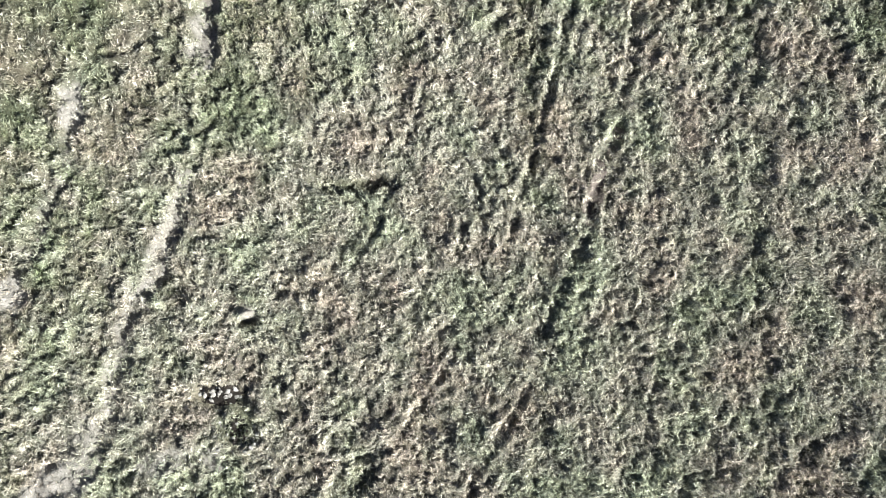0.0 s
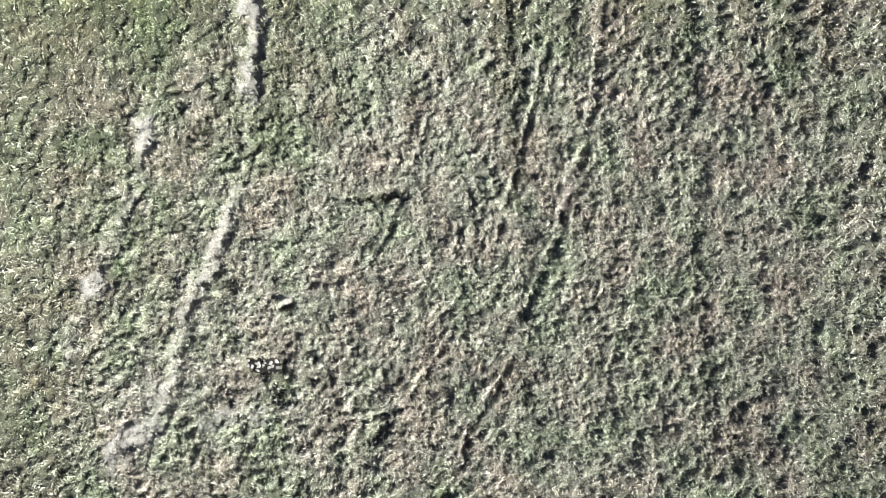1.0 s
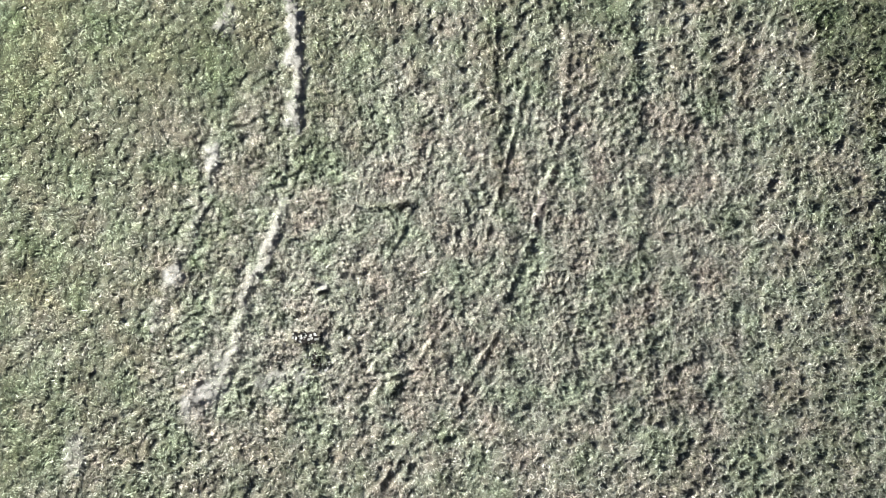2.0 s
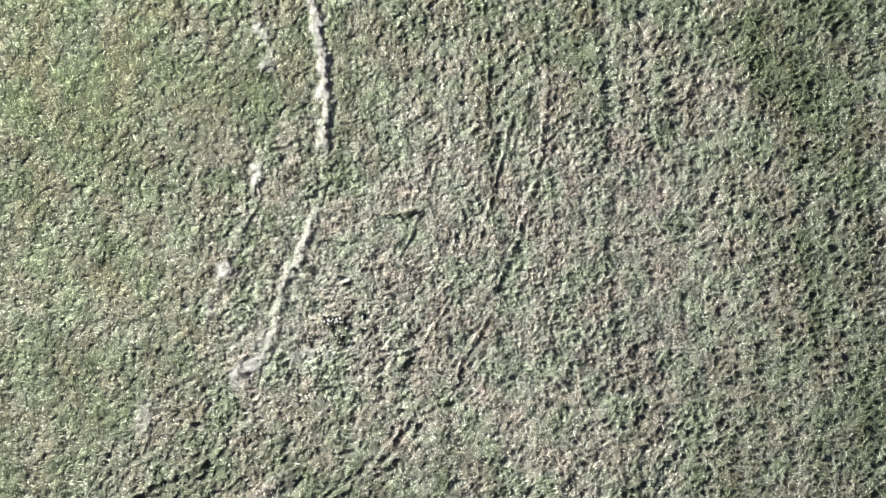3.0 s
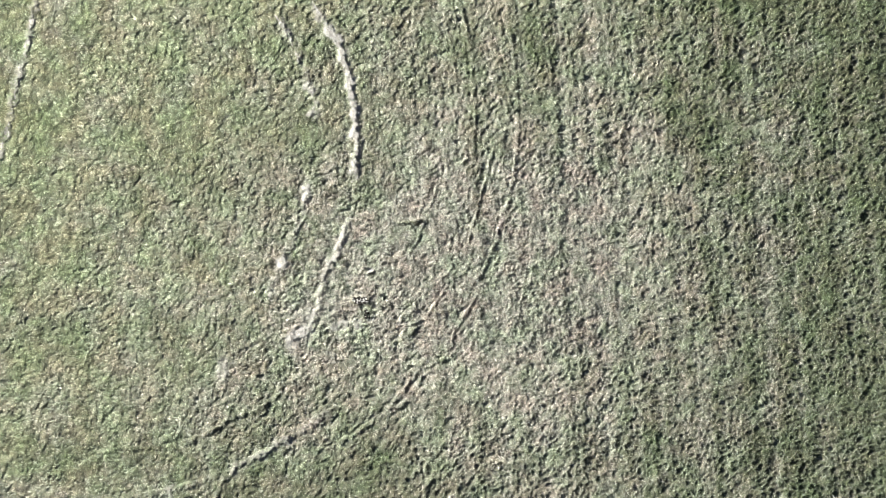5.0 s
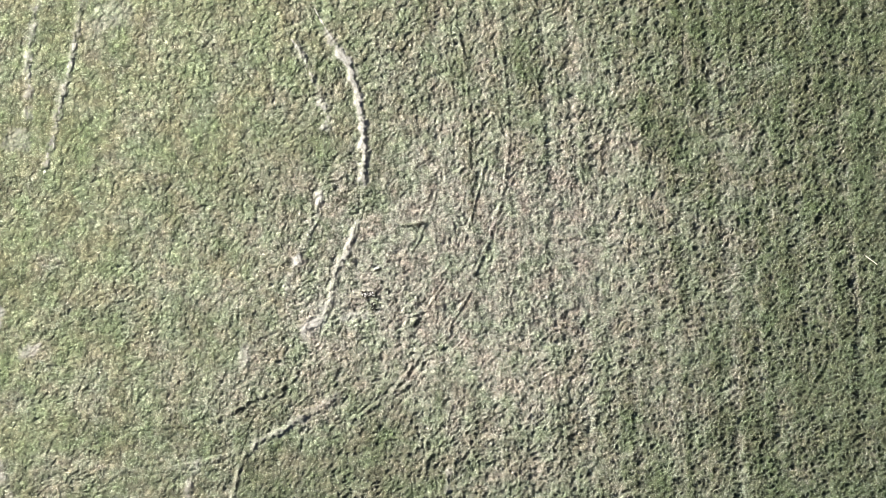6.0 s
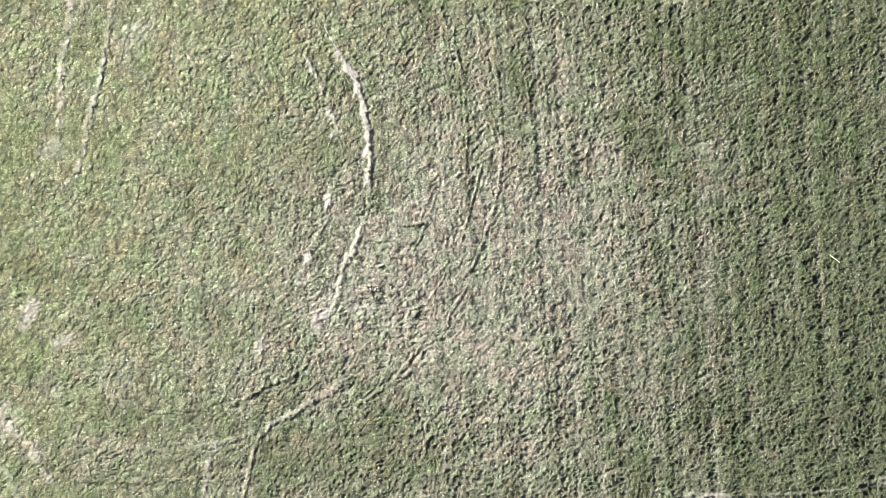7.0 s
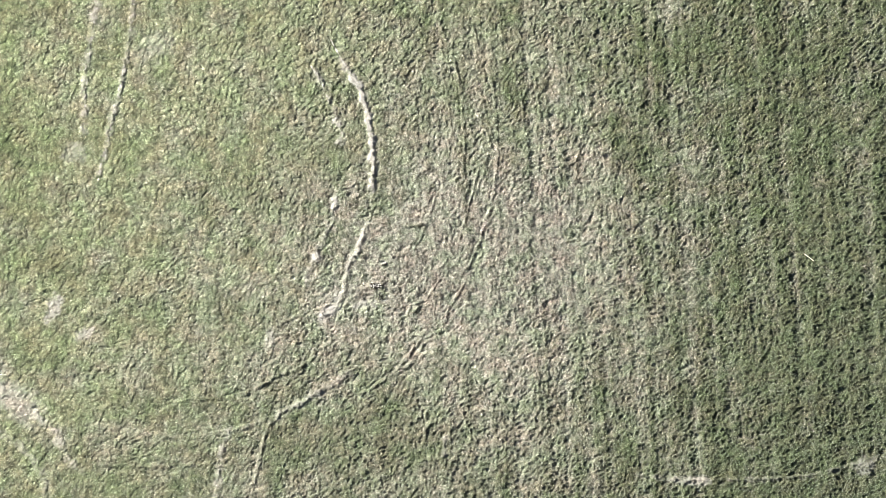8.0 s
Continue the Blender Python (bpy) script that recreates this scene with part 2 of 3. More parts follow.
press_rut(OUTER_END, 0.11, 0.05, worn=0.85, dead=0.5, seed=3, level=0.85, hold=0.5)
press_rut(INNER, 0.1, 0.04, worn=0.65, lead=0.4, dead=0.4, seed=4, level=0.6)
press_rut([(-3.79, 3.74), (-3.85, 2.8), (-3.93, 1.8)], 0.048, 0.013, worn=0.1, dead=0.25, seed=5)
press_rut(INNER_END, 0.1, 0.045, worn=0.35, dead=0.35, seed=6, level=0.5)
# the finer ruts of the wheels that swung wide
press_rut([(-0.5, 9.5), (-0.33, 8.77), (-0.04, 8.1), (0.27, 7.42)], 0.06, 0.05, dead=0.1, seed=7, hold=0.2)
press_rut([(0.27, 7.42), (0.5, 6.69), (0.65, 5.85), (0.74, 4.74), (0.79, 4.1), (0.82, 3.56), (0.77, 3.08), (0.73, 2.56)], 0.06, 0.055, dead=0.15, seed=8, hold=0.25, level=0.6)
press_rut([(1.4, 3.14), (1.2, 2.47), (1.07, 1.92), (0.91, 1.35), (0.77, 0.84), (0.68, 0.52), (0.57, 0.13)], 0.055, 0.05, dead=0.12, seed=9, hold=0.15)
press_rut([(1.06, 8.35), (1.29, 7.48), (1.62, 6.69), (1.87, 5.85), (1.96, 4.81), (2.01, 3.33), (1.94, 2.49), (1.88, 1.98)], 0.065, 0.05, dead=0.15, seed=10, hold=0.2, level=0.6)
press_rut([(1.8, 1.6), (1.59, 1.05), (1.48, 0.7), (1.38, 0.26), (1.22, -0.13), (1.06, -0.51), (0.9, -0.79)], 0.07, 0.055, worn=0.25, dead=0.35, seed=11, hold=0.2)
press_rut([(0.9, -1.13), (0.67, -1.51), (0.41, -1.92), (0.21, -2.26), (0.12, -2.62)], 0.06, 0.05, dead=0.3, seed=12, hold=0.3)
press_rut([(0.07, -0.83), (-0.17, -1.21), (-0.41, -1.59), (-0.59, -1.85)], 0.055, 0.055, dead=0.25, seed=13, hold=0.25)
press_rut([(-0.59, -1.85), (-0.87, -1.99), (-1.18, -2.11), (-1.29, -2.52)], 0.055, 0.05, dead=0.1, seed=14, hold=0.3)
press_rut([(-1.47, 0.82), (-1.09, 0.85), (-0.67, 0.93)], 0.055, 0.08, dead=-0.2, rim=0.2, seed=15, hold=0.4)
press_rut([(-0.58, 0.98), (-0.72, 0.68), (-0.8, 0.4), (-0.94, 0.18), (-1.15, -0.18)], 0.055, 0.07, dead=0.15, seed=16, hold=0.35)
press_rut([(-0.14, 2.56), (-0.2, 2.2), (-0.3, 1.84), (-0.36, 1.61), (-0.47, 1.31)], 0.05, 0.035, dead=0.3, seed=17)
press_rut([(0.3, 0.89), (0.22, 0.68), (0.13, 0.47), (0.08, 0.23), (0.04, -0.01)], 0.05, 0.05, dead=0.3, seed=18, hold=0.2)
press_rut([(2.01, 2.72), (1.95, 2.36), (1.86, 2.01), (1.78, 1.65)], 0.06, 0.05, dead=0.3, seed=19, hold=0.2)
press_rut([(-0.82, -3.38), (-1.11, -3.73), (-1.4, -4.11), (-1.85, -4.59)], 0.07, 0.05, dead=0.1, seed=20, hold=0.25, level=0.6)
press_rut([(-0.67, -3.42), (-0.96, -3.9), (-1.29, -4.31), (-1.75, -4.56), (-2.42, -5.02), (-3.17, -5.44)], 0.075, 0.05, dead=0.2, seed=21, hold=0.25, level=0.6)
press_rut([(-4.62, -3.62), (-4.98, -4.19), (-5.5, -4.46), (-5.96, -4.65), (-6.46, -4.87), (-7.12, -5.27), (-7.58, -5.4)], 0.085, 0.065, dead=-0.05, seed=22, hold=0.35, level=0.6)
press_rut([(-7.58, -5.44), (-8.42, -5.52), (-9.25, -5.56), (-10.08, -5.65)], 0.065, 0.045, dead=-0.1, seed=23, hold=0.3, level=0.5)
press_rut([(-3.31, -4.46), (-4.04, -4.94), (-4.71, -5.33), (-5.33, -5.73), (-5.92, -6.02), (-6.29, -6.27)], 0.11, 0.035, worn=0.45, dead=0.5, seed=24, hold=0.35, level=0.8)
press_rut([(-6.29, -6.27), (-6.46, -6.65), (-6.62, -7.17), (-6.81, -8.0), (-6.96, -8.73)], 0.08, 0.055, worn=0.1, dead=0.2, seed=25, hold=0.3, level=0.6)
press_rut([(-6.33, -6.27), (-7.17, -6.54), (-8.0, -6.75), (-9.46, -6.96), (-11.12, -6.77), (-12.58, -6.54), (-13.62, -6.23)], 0.09, 0.03, dead=0.25, seed=26, hold=0.25, level=0.6)
press_rut([(-7.83, -6.33), (-8.0, -6.96), (-8.15, -7.52), (-8.31, -8.52), (-8.42, -9.46)], 0.1, 0.025, worn=0.35, dead=0.4, seed=27, hold=0.15)
press_rut([(-12.79, -7.94), (-11.54, -8.02), (-10.08, -8.02), (-8.83, -7.94), (-7.79, -7.73)], 0.07, 0.035, dead=0.05, seed=28, hold=0.25, level=0.6)
press_rut(FAR_EAST, 0.12, 0.025, worn=0.45, dead=0.4, seed=29, hold=0.3, level=0.7)
press_rut(FAR_WEST, 0.12, 0.03, worn=0.45, dead=0.4, seed=30, hold=0.3, level=0.7)
press_rut([(6.79, -8.27), (8.67, -8.48), (10.75, -8.5), (12.83, -8.42), (14.08, -8.23), (16.58, -7.54)], 0.07, 0.03, worn=0.2, dead=0.4, seed=31, hold=0.15)
press_rut([(-16.54, -4.94), (-15.71, -5.65), (-14.87, -6.27), (-14.21, -6.96), (-13.87, -7.65), (-13.21, -8.42)], 0.14, 0.05, worn=0.4, dead=0.5, seed=32, hold=0.3)
press_rut([(-16.54, -6.65), (-15.71, -7.17), (-15.08, -7.79), (-14.77, -8.52), (-14.62, -9.35)], 0.12, 0.05, worn=0.3, dead=0.4, seed=33, hold=0.3)
press_rut([(1.5, 9.2), (2.4, 7.4), (2.95, 5.2), (3.03, 3.6)], 0.055, 0.035, dead=0.1, seed=34)
press_rut([(-0.3, 7.4), (0.1, 6.0), (0.28, 4.5), (0.2, 3.0)], 0.055, 0.035, dead=0.12, seed=35)
press_rut([(2.6, 8.6), (3.3, 6.6), (3.6, 4.6), (3.5, 2.6)], 0.055, 0.03, dead=0.1, seed=36)
press_rut([(0.06, -6.85), (0.06, -7.3), (0.04, -7.7)], 0.08, 0.02, worn=0.3, dead=0.5, seed=37, hold=0.5)
# small worn places, hollows and a burrow
patch(-14.35, -2.17, 0.28, 0.6, -25, dead=0.5, worn=0.6)
patch(-13.2, -3.1, 0.4, 0.22, 20, dead=0.4, worn=0.5)
patch(-10.7, 7.42, 1.0, 0.55, 30, dead=0.4, worn=0.15)
patch(-13.6, 3.56, 0.6, 0.4, 0, dead=0.45, worn=0.3)
patch(-6.37, -3.31, 0.22, 0.35, 0, dead=0.5, worn=0.35)
patch(-3.06, -2.07, 0.36, 0.16, 15, dead=0.5, worn=0.85)
patch(-2.56, -2.04, 0.17, 0.17, 0, dead=0.4, worn=0.8)
patch(-1.4, 1.35, 0.5, 0.35, 0, dead=0.4)
patch(2.1, 1.6, 0.9, 0.4, 10, dead=0.3)
patch(3.4, 1.5, 1.1, 0.6, 0, dead=0.25)
patch(-3.99, 1.68, 0.16, 0.26, 0, dead=0.4, worn=1.0)
patch(-4.7, -0.27, 0.2, 0.26, 0, dead=0.4, worn=1.0)
patch(-3.48, -0.61, 0.11, 0.22, -10, dead=0.5, worn=0.75)
patch(-3.61, -1.08, 0.13, 0.16, 0, dead=0.5, worn=0.8)
patch(-3.36, -1.59, 0.35, 0.3, 0, dead=0.45, worn=0.3)
patch(-4.25, -2.28, 0.55, 0.26, 25, dead=0.4, worn=1.0)
patch(-4.34, -2.6, 0.22, 0.3, 0, dead=0.4, worn=0.6)
patch(-3.95, -1.9, 0.55, 0.24, 52, dead=0.4, worn=0.75)
patch(-3.02, 0.42, 0.12, 0.3, -20, dead=0.5, worn=0.65)
patch(-2.86, -2.2, 0.4, 0.2, 10, dead=0.5, worn=0.3)
patch(-3.3, 2.45, 0.3, 0.5, 0, dead=0.3, thin=0.6)
patch(-4.4, 2.2, 0.7, 0.5, 0, dead=0.3, thin=0.6)
patch(-4.6, 0.95, 0.4, 0.3, 0, dead=0.3, thin=0.5)
patch(-1.07, 0.86, 0.4, 0.1, 4, dead=-0.6, sink=0.11, clear=0.55)
patch(1.6, 0.97, 0.16, 0.42, -15, dead=0.6, clear=0.75)
patch(1.48, 2.4, 0.4, 0.3, 0, dead=0.4)
patch(2.69, 1.37, 0.4, 0.3, 0, dead=0.35)
patch(3.14, 2.0, 0.5, 0.5, 0, dead=0.3)
patch(-0.2, -0.4, 0.6, 0.35, 0, dead=0.35)
patch(-2.2, -0.5, 0.13, 0.09, 0, dead=0.4, worn=0.9, sink=-0.05)
patch(-2.21, -0.6, 0.1, 0.05, 12, sink=0.16, thin=0.9)
patch(-2.47, -1.36, 0.3, 0.15, 0, dead=-0.4, sink=0.09, clear=1.0)
patch(-2.29, -1.73, 0.24, 0.2, 60, dead=-0.4, sink=0.06, clear=0.7)
patch(-1.0, -2.25, 0.25, 0.17, 30, dead=-0.45, sink=0.07, thin=0.7)
patch(-3.07, -0.12, 0.14, 0.2, 30, dead=-0.4, sink=0.07, thin=0.9)
patch(15.5, -8.0, 0.5, 0.35, 0, dead=0.4, worn=0.4)
patch(9.3, -8.55, 0.7, 0.2, 0, dead=0.5, worn=0.4)
for bx, by, br in ((10.54, 5.75, 0.35), (12.31, 4.08, 0.5), (9.19, 3.35, 0.6), (13.98, 2.42, 0.5), (8.88, -4.56, 0.6), (10.96, -5.81, 0.6), (8.46, 8.94, 0.8)):
    patch(bx, by, br, br * 0.7, 25, dead=0.35)
# faint lines left by the mower, up and down the field
swath = 0.25 + 0.75 * ease(-3, 3, gx)
across = gx + 0.05 * gy + 0.15 * lattice(gx / 3, gy / 8, 71)
stripe = lattice(across / 0.55, gy / 12, 72) + 0.7 * lattice(across / 0.26, gy / 7, 73)
height += 0.05 * swath * stripe
dry += 0.42 * swath * stripe
young *= 1 - 0.85 * ease(0.6, 1.0, dry)
dry, lush = np.clip(dry, 0, 1), np.clip(lush * (1 - 0.88 * bare), 0, 1)
height -= 0.02 * bare
tuft_tone_shade = np.clip(0.5 + 0.55 * layered(gx, gy, 0.3, 90, 4, 0.75), 0, 1)
slope_y, slope_x = np.gradient(height, STEP)


def sample(field, x, y):
    """A raster's value at places, held at its edge beyond it."""
    u, v = np.clip((x - X0) / STEP, 0, NX - 1.001), np.clip((y - Y0) / STEP, 0, NY - 1.001)
    i, j = u.astype(int), v.astype(int)
    u, v = u - i, v - j
    return (field[j, i] * (1 - u) + field[j, i + 1] * u) * (1 - v) + (field[j + 1, i] * (1 - u) + field[j + 1, i + 1] * u) * v


def mesh_from(name, verts, faces, material, values=()):
    """A mesh from arrays of places and of equal-sided faces, with named values at its corners."""
    me = bpy.data.meshes.new(name)
    n, k = faces.shape
    me.vertices.add(len(verts))
    me.vertices.foreach_set("co", verts.astype(np.float32).ravel())
    me.loops.add(n * k)
    me.loops.foreach_set("vertex_index", faces.astype(np.int32).ravel())
    me.polygons.add(n)
    me.polygons.foreach_set("loop_start", np.arange(0, n * k, k, dtype=np.int32))
    me.polygons.foreach_set("loop_total", np.full(n, k, dtype=np.int32))
    for key, value in values:
        me.attributes.new(key, "FLOAT", "POINT").data.foreach_set("value", value.astype(np.float32).ravel())
    me.update(calc_edges=True)
    me.materials.append(material)
    return me


def grid_faces(rows, cols):
    a = (np.arange(rows - 1)[:, None] * cols + np.arange(cols - 1)[None, :]).ravel()
    return np.stack([a, a + 1, a + cols + 1, a + cols], 1)


# ---- ground: one sheet, fine under the camera and coarse to the horizon ----
def axis(fine, spacing, ends):
    mid = np.arange(-fine, fine + 1e-6, spacing)
    far = np.array(ends, float)
    return np.concatenate([-far[::-1], mid, far])


ax, ay = axis(17.6, 0.034, (17.8, 18.4, 20, 25, 33, 50, 90, 180, 400, 900)), axis(10.2, 0.034, (10.4, 11, 14, 19, 30, 50, 90, 180, 400, 900))
mx, my = np.meshgrid(ax, ay)
outside = ease(0, 0.6, np.maximum(np.abs(mx) - 17.6, np.abs(my) - 10.2))
mz = sample(height, mx, my) * (1 - outside)
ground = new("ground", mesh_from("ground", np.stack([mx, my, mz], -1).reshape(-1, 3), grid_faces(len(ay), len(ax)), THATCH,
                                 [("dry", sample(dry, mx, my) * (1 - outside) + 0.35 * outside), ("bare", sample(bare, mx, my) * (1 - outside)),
                                  ("tuft_tone_shade", sample(tuft_tone_shade, mx, my) * (1 - outside) + 0.5 * outside), ("young", sample(young, mx, my) * (1 - outside))]))
ground.data.polygons.foreach_set("use_smooth", np.ones(len(ground.data.polygons), dtype=bool))
tagged(ground, "uneven dry meadow ground with matted thatch and bare soil", "ground", kind="structure")


# ---- worn strips of bare soil in the ruts ----
def tyre_track(points, half, material, label, seed, gap=0.45, narrow=0.0):
    """A strip of bare soil pressed into the turf, ragged at its edges and broken where grass has held."""
    line = smooth_line(points, 0.03)
    way = np.gradient(line, axis=0)
    way /= np.linalg.norm(way, axis=1, keepdims=True)
    side = np.stack([-way[:, 1], way[:, 0]], 1)
    across = np.linspace(-1, 1, 9)
    wide = half * (0.8 + 0.45 * lattice(line[:, 0] / 0.35, line[:, 1] / 0.35, seed) + 0.3 * lattice(line[:, 0] / 0.1, line[:, 1] / 0.1, seed + 1))
    wide = wide * (1 - narrow * ease(0.45, 0.0, np.linspace(0, 1, len(line))))
    shift = 0.25 * half * lattice(line[:, 0] / 0.3 + 9, line[:, 1] / 0.3, seed + 2)
    p = line[:, None, :] + side[:, None, :] * (shift[:, None, None] + np.maximum(wide, 0.02)[:, None, None] * across[None, :, None])
    x, y = p[..., 0], p[..., 1]
    z = sample(height, x, y) + 0.006 * (1 - across ** 4)[None, :] + 0.002 + 0.008 * lattice(x / 0.06, y / 0.06, seed + 3)
    faces = grid_faces(len(line), len(across))
    whole = (lattice(x / 0.22, y / 0.28, seed + 4) + 1.0 * lattice(x / 0.06, y / 0.06, seed + 5) - 0.25 * np.abs(across) ** 3 + 0.05 > -gap).ravel()
    faces = faces[whole[faces].all(1)]
    ob = new("tyre_track", mesh_from("tyre_track", np.stack([x, y, z], -1).reshape(-1, 3), faces, material))
    ob.data.polygons.foreach_set("use_smooth", np.ones(len(ob.data.polygons), dtype=bool))
    return tagged(ob, label, "tyre track", group="tyre tracks in the meadow", kind="structure")


tyre_track(OUTER, 0.11, SOIL, "long curved rut of pale dry soil pressed into grass", 101, 0.45, narrow=0.75)
tyre_track(OUTER_END, 0.1, SOIL, "broken curved rut of pale soil half grown over", 111, 0.2)
tyre_track(INNER, 0.08, SOIL, "short broken rut of pale soil in the turf", 121, 0.05, narrow=0.7)
tyre_track(INNER_END, 0.08, SOIL, "patchy pale rut fading into the grass", 131, -0.1)
tyre_track([(1.76, 1.45), (1.63, 1.1), (1.53, 0.8), (1.42, 0.4)], 0.12, EARTH, "short rut of brown crumbly earth in rough grass", 141, 0.4)
tyre_track(FAR_EAST, 0.09, SOIL, "faint straight wheel rut of pale soil and grass", 151, -0.02)
tyre_track(FAR_WEST, 0.09, SOIL, "faint bending wheel rut of pale soil and grass", 161, -0.02)


# ---- grass: tufts of short blades over the whole field ----
def turf(x0, x1, y0, y1, per_metre, long, wide, loose, spread, hole=None, seed=5):
    """Single blades as corners, faces and values: combed in swirls over the lie of the land, longer in clumps, painted
    darker as shade between them, sparse where the turf is worn.
    """
    rng = np.random.RandomState(seed)
    m = int((x1 - x0) * (y1 - y0) * per_metre)
    bx, by = x0 + (x1 - x0) * rng.rand(m), y0 + (y1 - y0) * rng.rand(m)
    clump = 0.7 * lattice(bx / 0.13, by / 0.15, 81) + 0.9 * lattice(bx / 0.055, by / 0.06, 82) + 0.9 * loose * lattice(bx / 0.03, by / 0.034, 86)
    keep = rng.rand(m) < sample(lush, bx, by) * (0.82 + 1.2 * loose * clump)
    if hole:
        keep &= np.maximum(np.abs(bx) - hole[0], np.abs(by) - hole[1]) > 1.6 * rng.rand(m) - 1.1 + 0.5 * lattice(bx, by, 87)
    keep &= np.minimum(np.minimum(bx - x0, x1 - bx), np.minimum(by - y0, y1 - by)) > 0.9 * rng.rand(m) - 0.1
    bx, by, clump = bx[keep], by[keep], clump[keep]
    m = len(bx)
    size = np.clip(1.0 + 0.45 * clump + 0.22 * rng.randn(m), 0.45, 1.65)
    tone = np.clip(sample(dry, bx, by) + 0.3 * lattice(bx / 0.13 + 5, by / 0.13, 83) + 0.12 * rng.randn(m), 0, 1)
    # raised clumps get paler and gaps darker: their light and shade as colour
    shade = np.clip(sample(tuft_tone_shade, bx, by) + 0.35 * lattice(bx / 0.1, by / 0.12 + 3, 84) + 0.45 * loose * clump + 0.12 * rng.randn(m), 0, 1)
    turn = 9.0 * lattice(bx / 0.3, by / 0.3, 85) + 1.0 * rng.randn(m)
    rise = np.clip(0.1 + 0.38 * loose + (0.1 + 0.26 * loose) * rng.randn(m), -0.1, 1.3)
    s = (long * size * (0.55 + 0.8 * rng.rand(m)))[:, None]
    w = (wide * size * (0.6 + 0.8 * rng.rand(m)))[:, None]
    leafy = ease(0.55, 0.2, tone)[:, None]
    s, w = s * (1 - 0.3 * leafy), w * (1 + 0.3 * leafy)
    lie_x, lie_y = (1 - 0.4 * loose) * sample(slope_x, bx, by), (1 - 0.4 * loose) * sample(slope_y, bx, by)
    roll = rng.randn(m) * (0.25 + 0.45 * loose)
    out = np.stack([np.cos(turn) * np.cos(rise), np.sin(turn) * np.cos(rise), np.sin(rise)], 1)
    flat = np.stack([-np.sin(turn) * np.cos(roll), np.cos(turn) * np.cos(roll), np.sin(roll)], 1)
    out[:, 2] += out[:, 0] * lie_x + out[:, 1] * lie_y
    flat[:, 2] += flat[:, 0] * lie_x + flat[:, 1] * lie_y
    base = np.stack([bx, by, sample(height, bx, by) + 0.003 + (0.01 + 0.05 * loose) * np.clip(clump, 0, 1)], 1)
    tip = base + out * s
    tip[:, 2] -= 0.25 * loose * rng.rand(m) * s[:, 0]
    corners = [base + flat * w * 0.5, tip, base - flat * w * 0.5]
    k = np.arange(m) * 3
    faces = np.stack([k, k + 1, k + 2], 1)
    return np.stack(corners, 1).reshape(-1, 3), faces, np.repeat(tone, 3), np.repeat(shade, 3), np.repeat(sample(young, bx, by), 3), np.full(3 * m, spread)


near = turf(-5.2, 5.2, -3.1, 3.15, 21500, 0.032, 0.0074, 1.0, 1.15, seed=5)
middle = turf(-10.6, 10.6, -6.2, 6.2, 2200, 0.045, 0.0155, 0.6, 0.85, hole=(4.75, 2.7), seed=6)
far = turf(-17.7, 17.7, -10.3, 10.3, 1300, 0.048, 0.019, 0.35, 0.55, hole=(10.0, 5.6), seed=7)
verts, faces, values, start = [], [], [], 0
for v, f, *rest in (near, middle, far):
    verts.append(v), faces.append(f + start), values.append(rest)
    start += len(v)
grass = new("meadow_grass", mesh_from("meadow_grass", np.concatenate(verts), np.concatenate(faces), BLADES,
                                      [(key, np.concatenate(value)) for key, value in zip(("dry", "tuft_tone_shade", "young", "spread"), zip(*values))]))
tagged(grass, "short patchy meadow grass, green mixed with dry straw", "grass", kind="stuff")


# ---- small things ----
def stone(x, y, size, seed):
    """A worn flint, half sunk in the turf."""
    rng = random.Random(seed)
    bm = bmesh.new()
    bmesh.ops.create_icosphere(bm, subdivisions=2, radius=1.0)
    off = Vector((rng.random() * 9, rng.random() * 9, rng.random() * 9))
    sx, sy, sz = size * rng.uniform(0.8, 1.25), size * rng.uniform(0.6, 1.0), size * rng.uniform(0.5, 0.75)
    for v in bm.verts:
        k = 1 + 0.35 * noise.noise(v.co * 1.3 + off) + 0.12 * noise.noise(v.co * 4 + off)
        v.co = Vector((v.co.x * sx, v.co.y * sy, v.co.z * sz)) * k
    me = bpy.data.meshes.new("stone")
    bm.to_mesh(me)
    bm.free()
    me.materials.append(FLINT)
    ob = new("stone", me)
    ob.matrix_world = pose(x, y, float(sample(height, np.array([x]), np.array([y]))[0]) + 0.25 * sz, 0, 0, rng.uniform(0, 360))
    return tagged(ob, "small pale flint lying in a grassy hollow", "stone", group="stones in the hollow")


rng = random.Random(8)
for i in range(64):
    a, r = rng.uniform(0, 2 * math.pi), math.sqrt(rng.random())
    if i < 32:
        stone(-2.5 + 0.25 * r * math.cos(a), -1.36 + 0.12 * r * math.sin(a), 0.014 + 0.024 * rng.random() ** 1.4, i)
    else:
        stone(-2.32 + 0.26 * r * math.cos(a), -1.8 + 0.2 * r * math.sin(a), 0.01 + 0.02 * rng.random() ** 1.4, i)


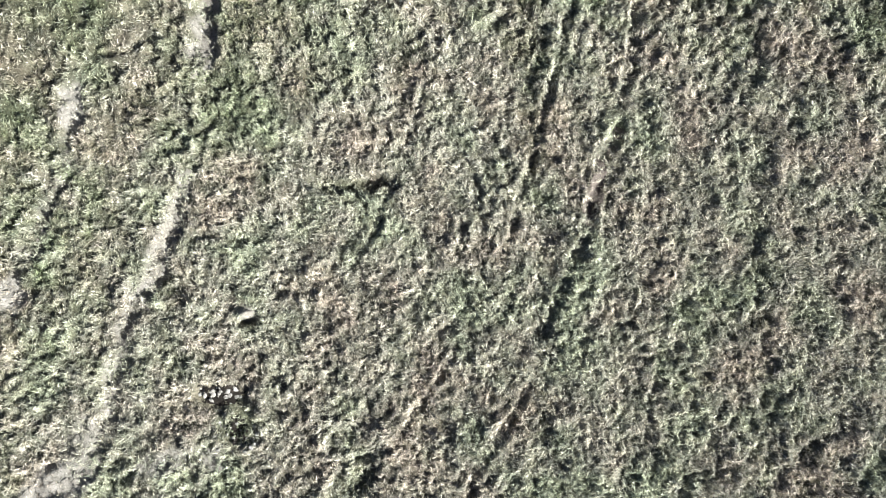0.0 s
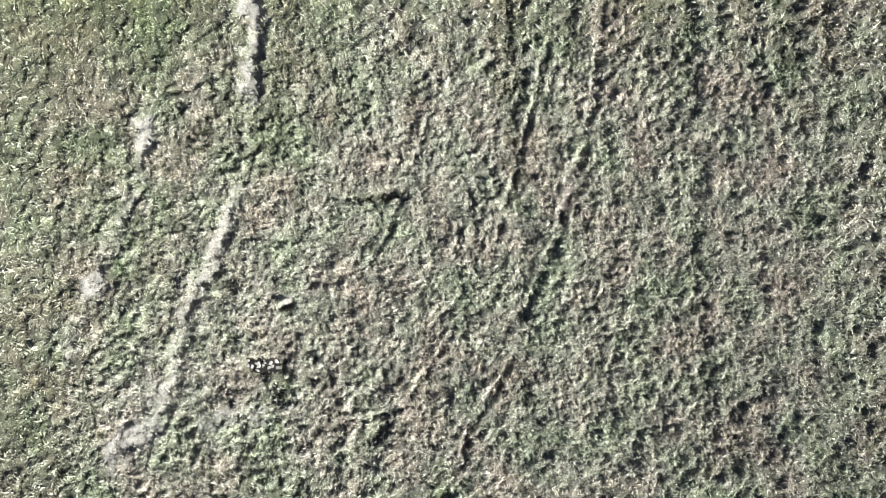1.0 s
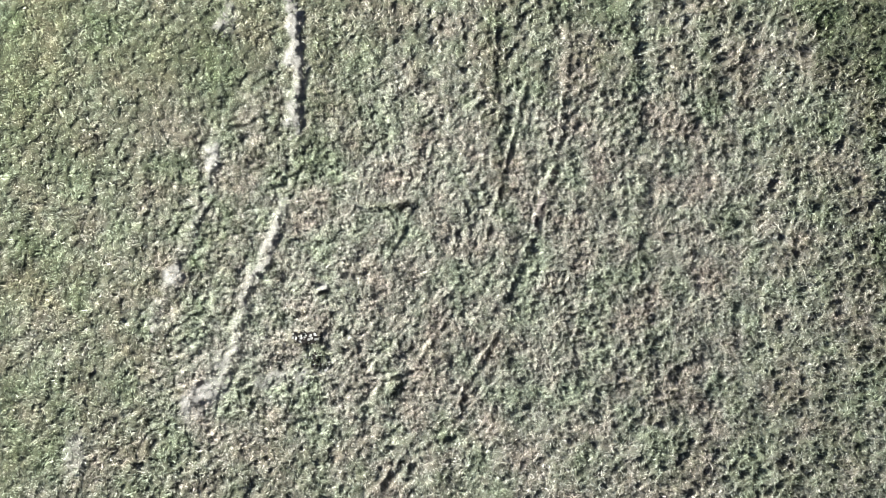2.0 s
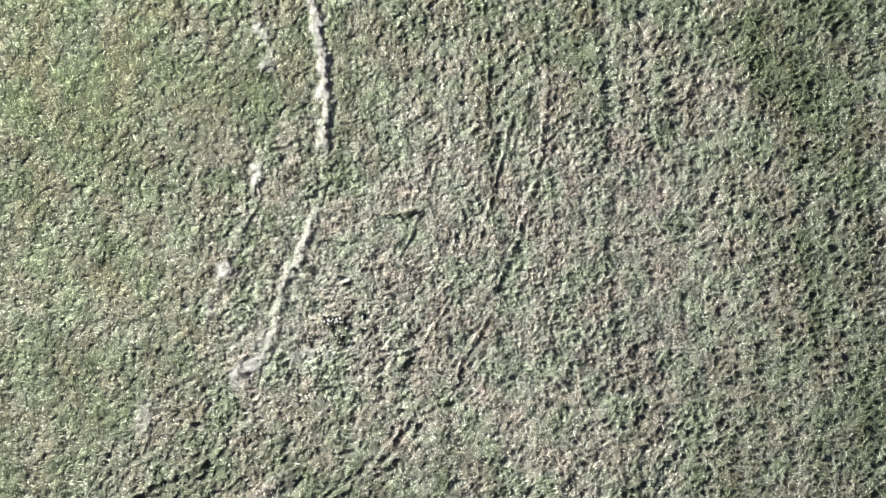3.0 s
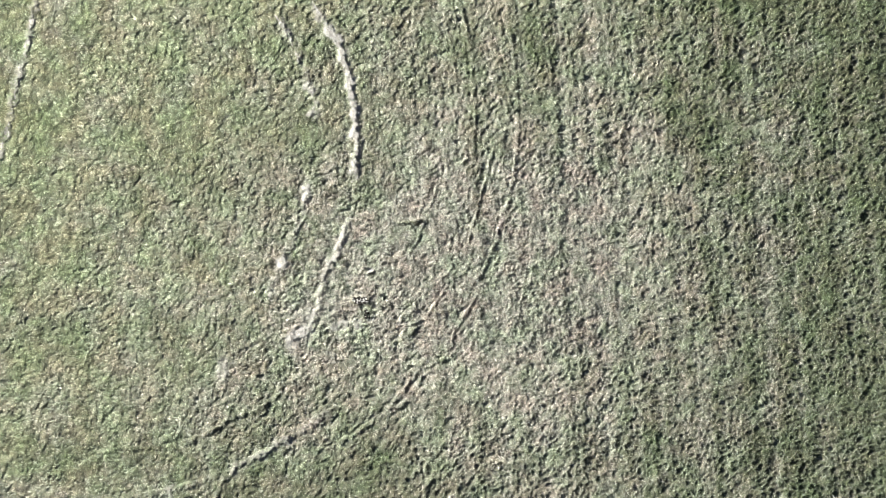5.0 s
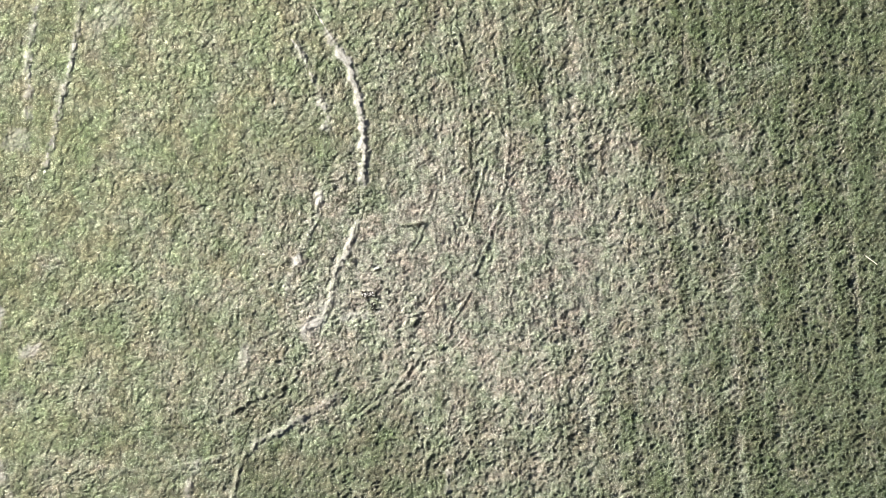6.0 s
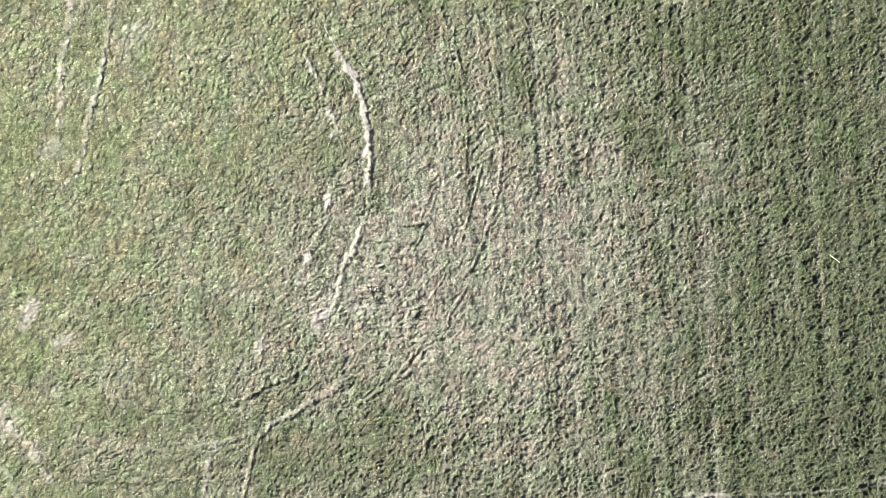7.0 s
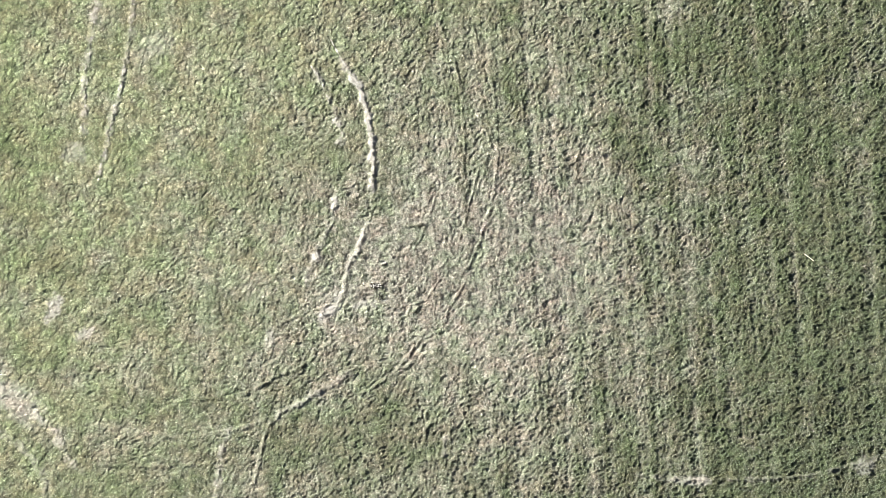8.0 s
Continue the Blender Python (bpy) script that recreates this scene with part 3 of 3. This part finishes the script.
def soil_heap(name, x, y, long, wide, tall, material, seed):
    """A low heap of bare soil or a shallow scrape painted dark as shade, with an uneven rim."""
    rings, spokes = 8, 30
    rad, ang = np.meshgrid(np.linspace(0.02, 1, rings), np.arange(spokes) * 2 * np.pi / spokes, indexing="ij")
    uneven = 1 + 0.5 * lattice(2 * np.cos(ang) + 4, 2 * np.sin(ang) + 2, seed) + 0.4 * lattice(6 * np.cos(ang), 6 * np.sin(ang), seed + 3)
    px, py = x + long * rad * uneven * np.cos(ang), y + wide * rad * uneven * np.sin(ang)
    pz = sample(height, px, py) + tall * (1 - rad ** 2) + 0.014 - 0.026 * rad ** 3 + 0.02 * lattice(px / 0.05, py / 0.05, seed + 1)
    a = np.arange((rings - 1) * spokes)
    b = a // spokes * spokes + (a + 1) % spokes
    faces = np.stack([a, a + spokes, b + spokes, b], 1)
    return new(name, mesh_from(name, np.stack([px, py, pz], -1).reshape(-1, 3), faces, material))


tagged(soil_heap("soil_mound", -2.2, -0.5, 0.09, 0.068, 0.03, SOIL, 91), "low mound of pale loose soil beside a burrow", "mound")
# near-black sheets that paint the shade of the hollows between the stones
tagged(soil_heap("shaded_scrape", -2.47, -1.36, 0.28, 0.135, 0.0, SHADED_SOIL, 94), "shallow scrape strewn with flints, shade painted into its soil", "scrape", group="scrapes in the turf")
tagged(soil_heap("shaded_scrape", -2.3, -1.72, 0.16, 0.17, 0.0, SHADED_SOIL, 97), "shallow scrape half hidden by grass, shade painted into its soil", "scrape", group="scrapes in the turf")


def dry_stalk(x0, y0, x1, y1):
    """A bleached stalk lying on the grass, with knots and a broken end."""
    a, b = Vector((x0, y0, 0)), Vector((x1, y1, 0))
    bm = bmesh.new()
    rings = []
    for i in range(13):
        s = i / 12
        r = 0.013 * (1 - 0.35 * s) * (1.25 if i in (4, 9) else 1.0)
        c = a.lerp(b, s)
        c.z = float(sample(height, np.array([c.x]), np.array([c.y]))[0]) * 0.3 + 0.09 + 0.02 * math.sin(s * 3)
        n = Vector((-(b - a).y, (b - a).x, 0)).normalized()
        rings.append([bm.verts.new(c + n * r * math.cos(q * math.pi / 4) + Vector((0, 0, r * math.sin(q * math.pi / 4)))) for q in range(8)])
    for lower, upper in zip(rings, rings[1:]):
        for q in range(8):
            bm.faces.new((lower[q], lower[(q + 1) % 8], upper[(q + 1) % 8], upper[q]))
    bm.faces.new(rings[0][::-1]), bm.faces.new(rings[-1])
    bmesh.ops.recalc_face_normals(bm, faces=bm.faces)
    me = bpy.data.meshes.new("dry_stalk")
    bm.to_mesh(me)
    bm.free()
    me.materials.append(STRAW)
    return tagged(new("dry_stalk", me), "bleached broken plant stalk lying on the grass", "stalk")


dry_stalk(13.26, -0.17, 13.63, -0.45)
